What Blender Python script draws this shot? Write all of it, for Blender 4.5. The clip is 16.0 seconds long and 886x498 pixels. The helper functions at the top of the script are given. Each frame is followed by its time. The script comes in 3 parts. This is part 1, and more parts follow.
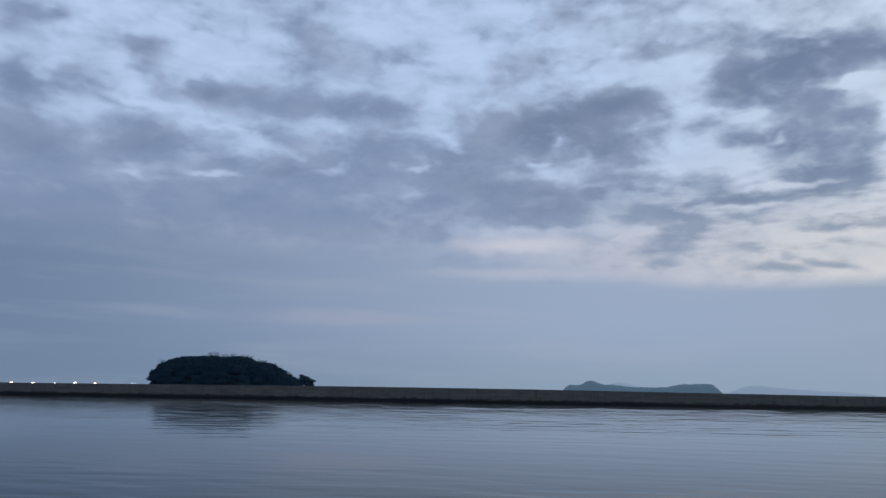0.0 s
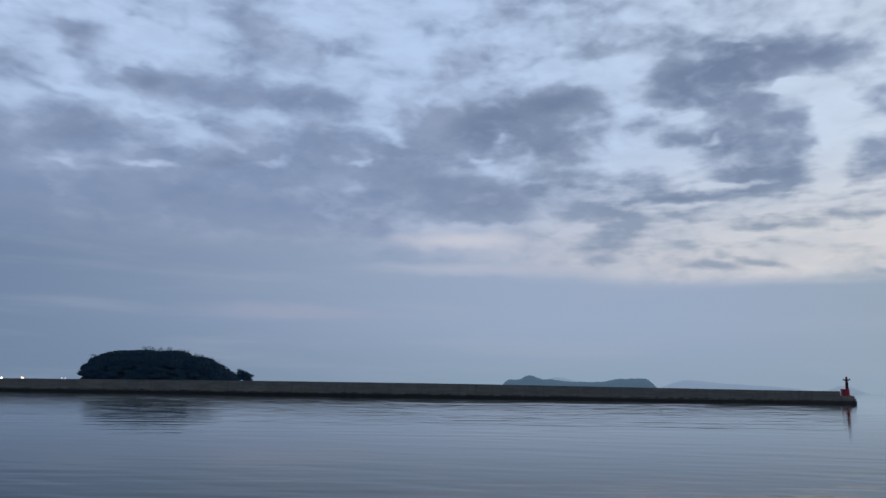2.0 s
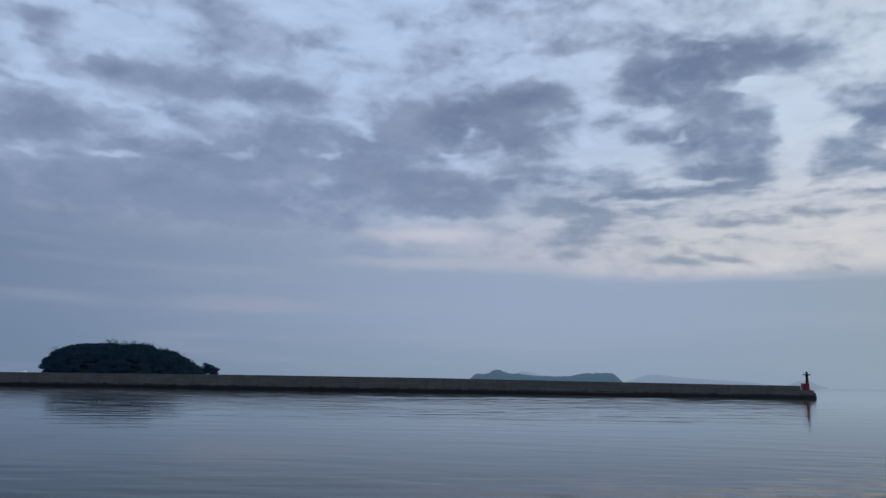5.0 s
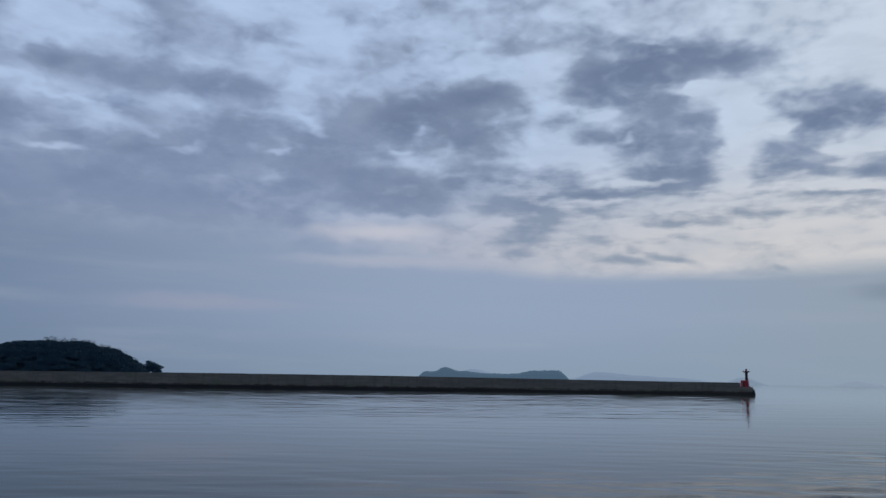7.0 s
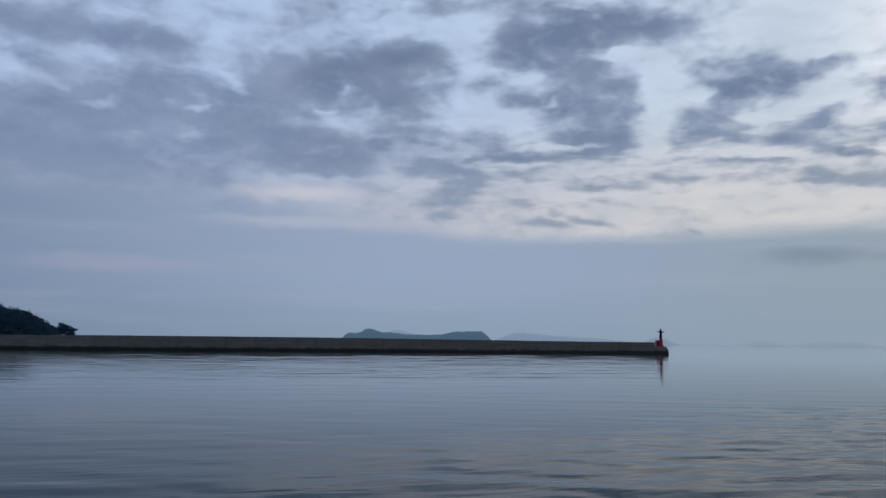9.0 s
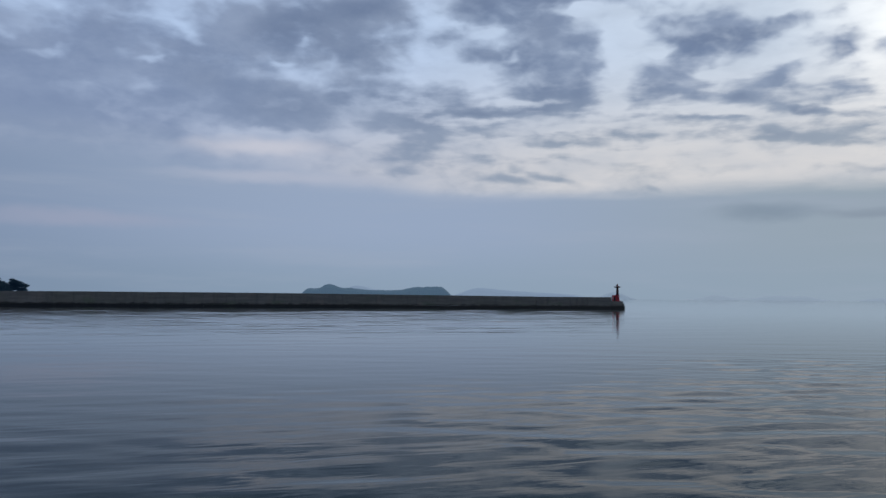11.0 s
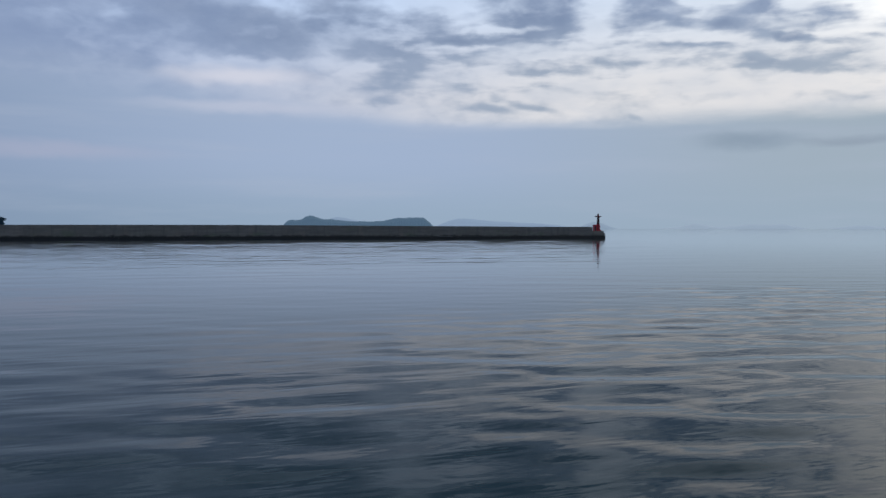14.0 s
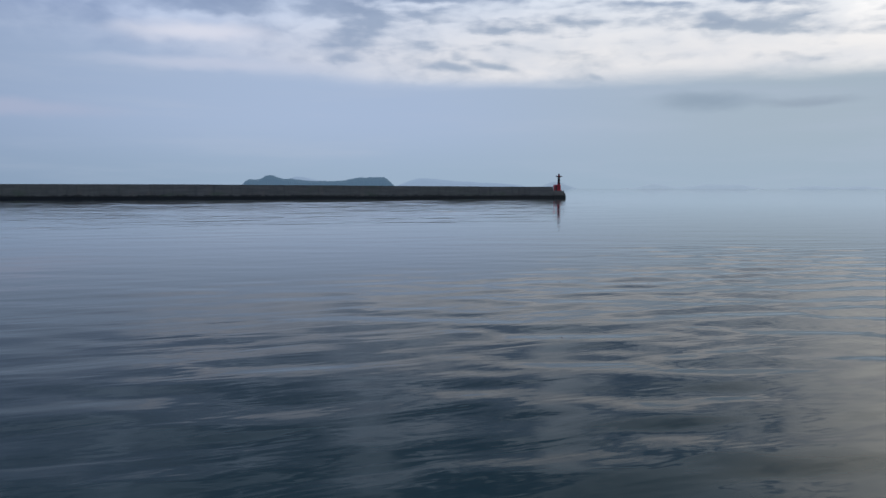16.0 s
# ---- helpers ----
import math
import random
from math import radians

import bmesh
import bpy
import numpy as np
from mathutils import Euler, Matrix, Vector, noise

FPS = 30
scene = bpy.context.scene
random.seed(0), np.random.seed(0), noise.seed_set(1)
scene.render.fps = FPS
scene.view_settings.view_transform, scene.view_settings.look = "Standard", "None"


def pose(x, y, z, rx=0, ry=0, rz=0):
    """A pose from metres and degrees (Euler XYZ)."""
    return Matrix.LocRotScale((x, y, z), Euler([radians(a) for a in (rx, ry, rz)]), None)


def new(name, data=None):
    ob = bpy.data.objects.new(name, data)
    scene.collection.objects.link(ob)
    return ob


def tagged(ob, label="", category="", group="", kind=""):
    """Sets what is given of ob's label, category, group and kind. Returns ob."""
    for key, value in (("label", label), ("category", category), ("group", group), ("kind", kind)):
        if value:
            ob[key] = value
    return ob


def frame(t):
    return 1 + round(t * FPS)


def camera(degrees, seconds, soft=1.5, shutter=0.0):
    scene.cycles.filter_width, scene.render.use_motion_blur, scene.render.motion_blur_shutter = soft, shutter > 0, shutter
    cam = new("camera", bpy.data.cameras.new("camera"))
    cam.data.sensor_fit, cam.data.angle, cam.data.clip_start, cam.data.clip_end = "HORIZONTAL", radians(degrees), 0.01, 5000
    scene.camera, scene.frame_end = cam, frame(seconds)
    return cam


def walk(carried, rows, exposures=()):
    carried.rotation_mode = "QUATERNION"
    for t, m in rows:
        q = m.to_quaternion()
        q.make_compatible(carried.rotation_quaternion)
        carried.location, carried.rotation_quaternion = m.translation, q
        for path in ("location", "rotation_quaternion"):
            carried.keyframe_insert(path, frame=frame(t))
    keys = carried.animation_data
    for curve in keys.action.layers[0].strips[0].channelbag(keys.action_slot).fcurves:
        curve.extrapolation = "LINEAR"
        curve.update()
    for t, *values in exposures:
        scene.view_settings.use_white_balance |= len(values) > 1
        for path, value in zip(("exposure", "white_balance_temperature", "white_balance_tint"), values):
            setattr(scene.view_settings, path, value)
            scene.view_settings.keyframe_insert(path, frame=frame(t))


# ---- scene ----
EYE = 3.0  # height of the eye over the water
cam = camera(57.82, 16.0, soft=1.5)
TURNS = [  # seconds, yaw, pitch, roll
    (0.0, 0.0, 10.044, -0.941),
    (0.5, -1.007, 9.854, -0.815),
    (1.0, -2.371, 9.676, -0.83),
    (1.5, -3.565, 9.708, -0.825),
    (2.0, -4.197, 9.741, -0.871),
    (2.5, -4.812, 9.624, -0.941),
    (3.0, -5.128, 9.459, -0.941),
    (3.5, -5.293, 9.292, -0.987),
    (6.0, -7.957, 9.421, -0.928),
    (6.5, -8.933, 9.376, -0.941),
    (7.0, -10.108, 9.252, -0.85),
    (7.5, -11.48, 8.95, -0.758),
    (8.0, -13.007, 8.452, -0.66),
    (8.5, -14.565, 7.61, -0.512),
    (9.0, -15.494, 6.593, -0.548),
    (11.5, -18.82, 2.92, -0.225),
    (12.0, -19.157, 2.389, -0.016),
    (12.5, -19.521, 1.606, -0.225),
    (13.0, -19.493, 0.73, -0.215),
    (13.5, -19.495, -0.39, -0.151),
    (14.0, -19.647, -1.489, -0.026),
    (14.5, -19.992, -2.565, -0.028),
    (15.0, -20.668, -3.414, 0.099),
    (15.5, -21.505, -4.037, 0.05),
    (16.0, -22.401, -4.351, -0.077),
]
EXPOSURES = [(0.0, 0.0), (3.5, -0.03), (7.0, -0.12), (9.0, -0.08), (11.5, -0.01), (14.0, 0.18), (16.0, 0.28)]
walk(cam, [(t, pose(0, 0, EYE, 90 + pitch, roll, yaw)) for t, yaw, pitch, roll in TURNS], EXPOSURES)


# ---- node helpers ----
class Nodes:
    """Short calls for building a node tree."""

    def __init__(self, tree):
        self.tree = tree
        tree.nodes.clear()

    def add(self, kind, values=None, operation="", clamp=False, blend="", vector_type="", gradient="", smooth=False):
        node = self.tree.nodes.new(kind)
        if operation:
            node.operation = operation
        if clamp:
            node.use_clamp = True
        if blend:
            node.data_type = "RGBA"
            node.blend_type = blend
        if vector_type:
            node.vector_type = vector_type
        if gradient:
            node.gradient_type = gradient
        if smooth and kind == "ShaderNodeMapRange":
            node.interpolation_type = "SMOOTHSTEP"
        if smooth and kind == "ShaderNodeTexVoronoi":
            node.voronoi_dimensions = "2D"
            node.feature = "SMOOTH_F1"
        for key, value in (values or {}).items():
            self.put(node.inputs[key], value)
        return node

    def put(self, socket, value):
        if isinstance(value, bpy.types.NodeSocket):
            self.tree.links.new(value, socket)
        else:
            socket.default_value = value

    def math(self, op, a, b=0.0, c=0.0, clamp=False):
        node = self.add("ShaderNodeMath", operation=op, clamp=clamp)
        for socket, value in zip(node.inputs, (a, b, c)):
            self.put(socket, value)
        return node.outputs[0]

    def vec(self, op, a, b=(0, 0, 0)):
        node = self.add("ShaderNodeVectorMath", operation=op)
        self.put(node.inputs[0], a)
        self.put(node.inputs[1], b)
        return node.outputs["Vector"]

    def smooth(self, value, low, high, to_low=0.0, to_high=1.0):
        node = self.add("ShaderNodeMapRange", smooth=True)
        for socket, v in zip(node.inputs, (value, low, high, to_low, to_high)):
            self.put(socket, v)
        return node.outputs[0]

    def mix(self, factor, a, b, blend="MIX"):
        node = self.add("ShaderNodeMix", blend=blend)
        self.put(node.inputs[0], factor)
        self.put(node.inputs[6], a if not isinstance(a, tuple) else (*a[:3], 1))
        self.put(node.inputs[7], b if not isinstance(b, tuple) else (*b[:3], 1))
        return node.outputs[2]

    def noise(self, vector, scale, detail=4.0, rough=0.55, distortion=0.0):
        return self.add("ShaderNodeTexNoise", {"Vector": vector, "Scale": scale, "Detail": detail, "Roughness": rough, "Distortion": distortion})

    def xyz(self, x, y, z=0.0):
        return self.add("ShaderNodeCombineXYZ", {"X": x, "Y": y, "Z": z}).outputs[0]


# ---- sky: broken stratocumulus after sunset, a bright strip low in the west ----
# Cloud masses from south to west: azimuth, elevation, half width, half height, tilt (degrees), thickness.
CLOUDS_A = [
    (-30.2, 23, 2, 1.33, 13, 0.8),
    (-29.9, 16.4, 2.9, 2.08, 10, 0.8),
    (-29.4, 19.2, 1.8, 1.21, 11, 0.85),
    (-28.5, 12, 4.8, 2.14, 7, 0.6),
    (-27.7, 23.3, 1.4, 0.41, 12, 0.4),
    (-26.5, 15.4, 4.1, 1.62, 8, 0.75),
    (-25.5, 19.6, 1.9, 0.79, 6, 0.8),
    (-22.3, 22.4, 2.4, 0.72, 1, 0.8),
    (-21.6, 16.4, 2.4, 1.57, -3, 0.8),
    (-21.3, 11.9, 6.5, 1.7, 5, 0.75),
    (-21.1, 21.2, 1.8, 1.05, -22, 0.75),
    (-19.6, 13.4, 2.2, 0.76, 6, 0.3),
    (-18.6, 15.8, 2.6, 1.14, -4, 0.35),
    (-18.3, 24.2, 0.8, 0.34, -16, 0.4),
    (-17.4, 20.1, 1.2, 0.83, -8, 0.75),
    (-16.3, 15.2, 1.4, 0.35, 5, 0.6),
]
CLOUDS_B = [
    (-15.3, 23.8, 0.4, 0.73, 20, 0.4),
    (-12.9, 17.7, 6.8, 1.94, -1, 0.45),
    (-12.6, 13.4, 5.1, 1.49, 4, 0.7),
    (-12.5, 25.3, 4.1, 1.04, -1, 0.65),
    (-11.5, 15.2, 3, 0.71, 4, 0.8),
    (-10.4, 20, 8.2, 0.93, 0, 0.8),
    (-9.4, 22.2, 3.3, 0.96, -5, 0.6),
    (-7.8, 23.8, 3.7, 0.99, -10, 0.65),
    (-6.2, 14.7, 2.5, 1.4, 2, 0.5),
    (-6.1, 11.9, 8.1, 1.2, 2, 0.6),
    (-4.2, 17.6, 3.5, 2.37, 2, 0.85),
    (-2.9, 23.3, 1.9, 0.46, -3, 0.5),
    (-1.6, 21.6, 1.4, 0.85, 1, 0.45),
    (-0, 15.1, 2.9, 1.8, 1, 0.85),
    (2.8, 25.1, 3, 0.6, 0, 0.25),
    (3.3, 22, 2.5, 0.77, 0, 0.35),
]
CLOUDS_C = [
    (3.7, 14.3, 3.3, 1.2, 0, 0.6),
    (4.6, 12.3, 4.5, 0.88, 0, 0.5),
    (4.6, 17.7, 4, 1.66, 4, 0.95),
    (7.1, 23, 3.6, 1.14, -6, 0.6),
    (7.2, 13.3, 3.1, 1.28, -1, 0.7),
    (8.7, 19.4, 4.1, 1.4, 4, 0.95),
    (9.8, 10.9, 1.8, 0.64, -6, 0.55),
    (10.3, 16.6, 3.6, 1.18, -2, 0.6),
    (11.1, 13.6, 3.2, 1.42, -2, 0.5),
    (13.2, 18, 3.8, 1.73, -3, 0.85),
    (13.9, 14.8, 2.6, 0.62, -10, 0.6),
    (14, 20.4, 3.6, 0.99, -4, 0.85),
    (14.5, 22.9, 1.6, 0.53, 5, 0.45),
    (14.6, 12.5, 1.9, 0.78, -2, 0.6),
    (14.9, 8.9, 1.1, 0.31, 4, 0.6),
    (16, 10, 1.7, 0.77, 19, 0.6),
]
CLOUDS_D = [
    (16.2, 25.7, 1.2, 1.01, -6, 0.35),
    (16.9, 23.7, 2.9, 0.74, 8, 0.65),
    (17, 11, 2.1, 0.62, 10, 0.6),
    (17.8, 12, 1.7, 0.54, -3, 0.5),
    (18.5, 14.4, 1.9, 0.72, -4, 0.95),
    (19.4, 17.8, 2.3, 0.89, -15, 0.4),
    (20.3, 20.7, 1.6, 1.25, -6, 0.75),
    (21.4, 13.1, 4.1, 0.3, 0, 0.7),
    (21.4, 13.1, 4.3, 0.28, 2, 0.5),
    (21.5, 11.8, 1.5, 0.26, 3, 0.6),
    (21.7, 10.1, 1.5, 0.45, 6, 0.6),
    (21.7, 17, 2.2, 0.67, -5, 0.6),
    (21.8, 12.2, 2, 0.24, 5, 0.55),
    (22.3, 23.7, 1.7, 0.57, -8, 0.45),
    (22.8, 8.4, 1.5, 0.32, -3, 0.85),
    (23.2, 21.1, 4.2, 1.85, -15, 1),
]
CLOUDS_E = [
    (23.3, 16, 1.4, 0.44, 10, 0.5),
    (24.4, 11.1, 2.7, 0.37, -4, 0.3),
    (25.2, 17.8, 2.7, 1.85, -17, 0.8),
    (25.5, 8.6, 1.9, 0.24, -15, 0.85),
    (25.7, 14.6, 3.2, 1.3, -6, 0.68),
    (25.8, 13.9, 2.4, 1.02, -2, 0.3),
    (26.2, 11.2, 2.4, 0.55, -7, 0.35),
    (26.2, 16.4, 2.2, 2.3, -17, 0.3),
    (26.5, 11.7, 3.7, 0.43, -5, 0.25),
    (27.3, 9.9, 1.6, 0.28, -12, 0.8),
    (27.3, 21.7, 3.4, 1.19, 1, 0.9),
    (28.3, 15.9, 0.9, 1.6, 15, 0.3),
    (28.3, 22.1, 3.6, 1.24, -4, 0.6),
    (28.5, 10.5, 2.3, 0.39, -8, 0.35),
    (28.8, 15.4, 0.9, 1.71, -22, 0.45),
    (29, 17.9, 1.3, 0.53, -4, 0.6),
]
CLOUDS_F = [
    (31.9, 21.5, 2.3, 1.1, 4, 0.7),
    (32, 11.3, 1.7, 0.35, -7, 0.9),
    (32.4, 13.2, 1.5, 0.61, -3, 0.5),
    (33.2, 7.5, 0.5, 0.15, -14, 0.6),
    (33.2, 14.8, 2.3, 1.36, -4, 1.1),
    (34.6, 18.3, 1.5, 0.67, 4, 0.6),
    (35.5, 16.2, 1.2, 1.11, -5, 0.7),
    (35.7, 12.2, 3.6, 0.19, -4, 0.6),
    (36.8, 13.6, 2.5, 0.33, -8, 0.6),
    (37, 17.9, 4.2, 0.8, -6, 0.95),
    (37.7, 12.2, 3.3, 0.15, -4, 0.45),
    (37.9, 16.8, 2.1, 0.87, -6, 0.95),
    (38.5, 11.4, 4.2, 0.44, -4, 0.4),
    (39.6, 13.1, 1.4, 0.47, -5, 0.8),
    (40.2, 14.4, 2, 0.88, 13, 0.75),
    (40.7, 11, 1.8, 0.33, -6, 0.7),
]
CLOUDS_G = [
    (41.2, 17.8, 2.2, 0.46, 5, 0.8),
    (41.8, 14.7, 1.2, 0.87, 21, 0.5),
    (42.6, 12.3, 1.9, 0.28, -8, 0.5),
    (43.1, 12.3, 1.8, 0.21, -11, 0.7),
    (43.6, 10.4, 2.6, 0.43, -10, 1),
    (44, 13.2, 1.6, 0.92, 10, 0.45),
    (44.3, 20.4, 1, 0.94, -10, 0.35),
    (44.7, 15.8, 1.3, 0.98, -26, 0.7),
    (44.8, 15.9, 0.8, 0.49, 9, 0.7),
    (44.9, 18.4, 0.6, 0.51, -9, 0.5),
    (45.5, 13.5, 1.4, 0.51, -11, 0.7),
    (46, 11.8, 1.3, 0.21, -5, 0.3),
    (47.7, 11.8, 1.1, 0.15, -12, 0.6),
    (48, 15.6, 1.1, 0.51, -23, 0.8),
]
# Breaks in the deck, in the same terms.
BREAKS_A = [
    (-29, 13.2, 1, 0.21, 3, -0.4),
    (-28.2, 19.5, 0.8, 0.74, 30, -0.6),
    (-25.9, 12.6, 1.2, 0.43, -25, -0.3),
    (-23.6, 18.2, 1.4, 0.29, -2, -0.35),
    (-22, 14.2, 0.9, 0.26, 6, -0.3),
    (-21.8, 18.8, 4.4, 0.3, -6, -0.45),
    (-19.1, 21.8, 2.3, 1.47, 8, -0.25),
    (-17, 14.6, 2.1, 0.23, 2, -0.6),
    (-16.1, 17.8, 2.3, 0.27, -6, -0.4),
    (-14.8, 16.9, 2.3, 0.7, -10, -0.3),
    (-12.4, 16.4, 2.8, 0.43, -17, -0.45),
    (-8.3, 15.4, 1.6, 0.32, 20, -0.75),
    (-8, 18.7, 2.9, 0.39, -1, -0.15),
    (-2.2, 15.6, 0.8, 0.24, 16, -0.6),
    (-0.9, 19.5, 1.1, 1.97, 10, -0.5),
    (0.5, 12.1, 2.5, 0.28, 1, -0.2),
]
BREAKS_B = [
    (1, 17.6, 1.1, 0.48, -33, -0.65),
    (1.1, 25.1, 3.4, 2.26, 0, -0.2),
    (5.8, 11, 5.3, 0.56, 2, -0.5),
    (6.8, 16.1, 0.9, 0.2, 14, -0.4),
    (8.1, 17.4, 0.6, 0.36, 13, -0.5),
    (11.2, 21.8, 2.5, 0.76, -3, -0.25),
    (12.3, 15.6, 1.6, 0.35, 9, -0.4),
    (13.8, 11.1, 1.6, 0.35, 18, -0.6),
    (16.6, 15.9, 2.3, 1.15, 6, -0.5),
    (16.9, 18.6, 1.2, 1.71, 5, -0.4),
    (20.7, 15.1, 2.2, 1.04, -20, -0.45),
    (21.4, 18.5, 1, 0.34, 14, -0.45),
    (21.4, 18.7, 1.2, 0.55, 18, -0.4),
    (23, 13.7, 1.8, 0.24, 5, -0.5),
    (23.4, 16.9, 0.8, 0.3, 25, -0.45),
    (24.9, 13.7, 2.4, 0.26, 3, -0.7),
]
BREAKS_C = [
    (25.1, 22.9, 2.1, 0.21, -6, -0.25),
    (26.6, 11.9, 1.6, 0.2, -2, -0.3),
    (27.5, 19.9, 1.9, 0.41, -3, -0.9),
    (28.9, 19.6, 1.5, 0.62, -9, -0.9),
    (30.1, 14.1, 1.5, 1.54, -3, -0.5),
    (31, 17.1, 1.3, 2.28, 6, -0.7),
    (33.6, 16.9, 0.8, 0.41, 5, -0.7),
    (35.6, 9.8, 9.3, 0.6, -3, -0.6),
    (37.1, 15.1, 1.7, 0.37, -5, -0.75),
    (39.6, 20.4, 4.6, 1.53, -8, -0.7),
    (41.1, 15.7, 1.9, 0.47, 6, -0.7),
    (42.7, 14.7, 1.3, 0.86, 15, -0.5),
    (44.3, 14.8, 1.9, 0.36, 15, -0.3),
    (46.3, 9.2, 5.2, 0.56, -4, -0.6),
    # unseen break added beyond the view so the western water reflects brighter
    (55, 24, 11, 10, 0, -1),
]
ALL_CLOUDS = CLOUDS_A + CLOUDS_B + CLOUDS_C + CLOUDS_D + CLOUDS_E + CLOUDS_F + CLOUDS_G + BREAKS_A + BREAKS_B + BREAKS_C


def build_sky():
    world = bpy.data.worlds.new("dusk_sky")
    scene.world = world
    world.use_nodes = True
    n = Nodes(world.node_tree)
    way = n.add("ShaderNodeTexCoord").outputs["Generated"]
    sep = n.add("ShaderNodeSeparateXYZ", {0: way})
    x, y, z = sep.outputs
    el = n.math("MULTIPLY", n.math("ARCSINE", z), 57.2958)
    az = n.math("MULTIPLY", n.math("ARCTAN2", x, y), 57.2958)
    # the cloud deck seen from below: flatter towards the horizon
    lift = n.math("ADD", n.math("ABSOLUTE", z), 0.30)
    deck = n.xyz(n.math("DIVIDE", x, lift), n.math("DIVIDE", y, lift), 0.3)
    low = n.smooth(el, 5.0, 22.0, 0.3, 0.8)
    warp_fine = n.vec("SUBTRACT", n.noise(deck, 12.0, 3.5, 0.48).outputs["Color"], (0.5, 0.5, 0.5))
    warp_puff = n.vec("SUBTRACT", n.noise(n.xyz(n.math("MULTIPLY", az, 0.3), n.math("MULTIPLY", el, 0.55), 2.0), 1.0, 2.0).outputs["Color"], (0.5, 0.5, 0.5))
    shift = n.vec("ADD", n.vec("MULTIPLY", warp_fine, (2.8, 1.7, 0)), n.vec("MULTIPLY", warp_puff, (3.0, 1.8, 0)))
    scaled = n.add("ShaderNodeVectorMath", operation="SCALE")
    n.put(scaled.inputs[0], shift)
    n.put(scaled.inputs["Scale"], low)
    spot = n.vec("ADD", n.xyz(az, el), scaled.outputs["Vector"])
    total = None
    for a, e, w, h, tilt, thick in ALL_CLOUDS:
        grow = 1.55 if thick < 0 else 1.85
        put = n.add("ShaderNodeMapping", {"Vector": spot, "Location": (a, e, 0), "Rotation": (0, 0, radians(tilt)), "Scale": (w * grow, h * grow, 1)}, vector_type="TEXTURE")
        ball = n.add("ShaderNodeTexGradient", {"Vector": put.outputs[0]}, gradient="SPHERICAL").outputs["Fac"]
        total = n.math("MULTIPLY_ADD", n.smooth(ball, 0.0, 0.95), thick, total if total else 0.0)
    fine = n.noise(deck, 9.0, 4.0, 0.42, 0.1).outputs["Fac"]
    puffs = n.noise(n.xyz(n.math("MULTIPLY", az, 0.16), n.math("MULTIPLY", el, 0.34), 7.0), 1.0, 5.0, 0.52, 0.5).outputs["Fac"]
    billow = n.add("ShaderNodeTexVoronoi", {"Vector": n.vec("ADD", n.xyz(n.math("MULTIPLY", az, 0.36), n.math("MULTIPLY", el, 0.75)), n.vec("MULTIPLY", warp_fine, (1.2, 1.2, 0))), "Scale": 1.0, "Detail": 2.0, "Roughness": 0.5, "Smoothness": 0.6}, smooth=True).outputs["Distance"]
    coarse = n.noise(deck, 2.4, 4.0, 0.5).outputs["Fac"]
    # beyond the masses named above the deck goes on at random
    side = n.smooth(n.math("ABSOLUTE", n.math("SUBTRACT", az, 14.0)), 52.0, 68.0)
    high = n.smooth(el, 24.0, 30.0)
    rest = n.math("MAXIMUM", side, high)
    rest = n.math("MULTIPLY", rest, n.math("MAXIMUM", n.smooth(coarse, 0.30, 0.58), n.smooth(el, 25.0, 34.0)))
    body = n.math("MAXIMUM", n.math("MINIMUM", total, 0.98), -0.35)
    body = n.math("ADD", body, n.math("MULTIPLY", rest, 1.0))
    body = n.math("ADD", body, n.math("MULTIPLY", n.math("SUBTRACT", fine, 0.5), 0.75))
    body = n.math("ADD", body, n.math("MULTIPLY", n.math("SUBTRACT", puffs, 0.5), 1.35))
    body = n.math("ADD", body, n.math("ADD", n.smooth(az, 30.0, -5.0, -0.02, 0.08), n.math("MULTIPLY", n.smooth(az, 14.0, -4.0, 0.0, 0.30), n.smooth(el, 18.0, 14.0))))
    body = n.math("ADD", body, n.math("MULTIPLY", n.math("SUBTRACT", 0.42, billow), 0.5))
    # thin shreds drawn out along the bright strip in the west
    shreds = n.noise(n.xyz(n.math("MULTIPLY", az, 0.32), n.math("MULTIPLY", el, 1.5), 4.0), 1.0, 5.0, 0.55, 0.4).outputs["Fac"]
    strip = n.math("MULTIPLY", n.smooth(el, 8.0, 10.0), n.math("MULTIPLY", n.smooth(el, 17.0, 12.5), n.smooth(az, 8.0, 20.0)))
    body = n.math("ADD", body, n.math("MULTIPLY", strip, n.math("MULTIPLY", n.math("SUBTRACT", shreds, 0.455), 2.0)))
    lumps = n.noise(n.xyz(n.math("MULTIPLY", az, 0.62), n.math("MULTIPLY", el, 1.15), 5.0), 1.0, 4.0, 0.45, 0.4).outputs["Fac"]
    body = n.math("ADD", body, n.math("MULTIPLY", n.smooth(az, -15.0, 12.0, 0.5, 1.0), n.math("MULTIPLY", n.math("SUBTRACT", lumps, 0.51), 1.0)))
    body = n.math("SUBTRACT", body, n.math("MULTIPLY", n.smooth(el, 19.0, 23.0), n.smooth(az, 16.0, 6.0, 0.0, 0.12)))
    cover = n.smooth(body, -0.40, 0.98, 0.05, 1.0)
    # colours
    west = n.smooth(az, -4.0, 36.0)
    clear_low = n.mix(west, (0.405, 0.455, 0.60), (0.70, 0.68, 0.70))
    clear_high = n.mix(n.smooth(az, 3.0, 48.0), (0.50, 0.63, 0.88), (0.66, 0.735, 0.86))
    # brighter, warmer sky towards the set sun, boosted beyond the view to lift western water
    glow = n.smooth(az, 40.0, 60.0)
    clear_low = n.mix(glow, clear_low, (0.84, 0.795, 0.775))
    clear_high = n.mix(glow, clear_high, (2.0, 1.88, 1.72))
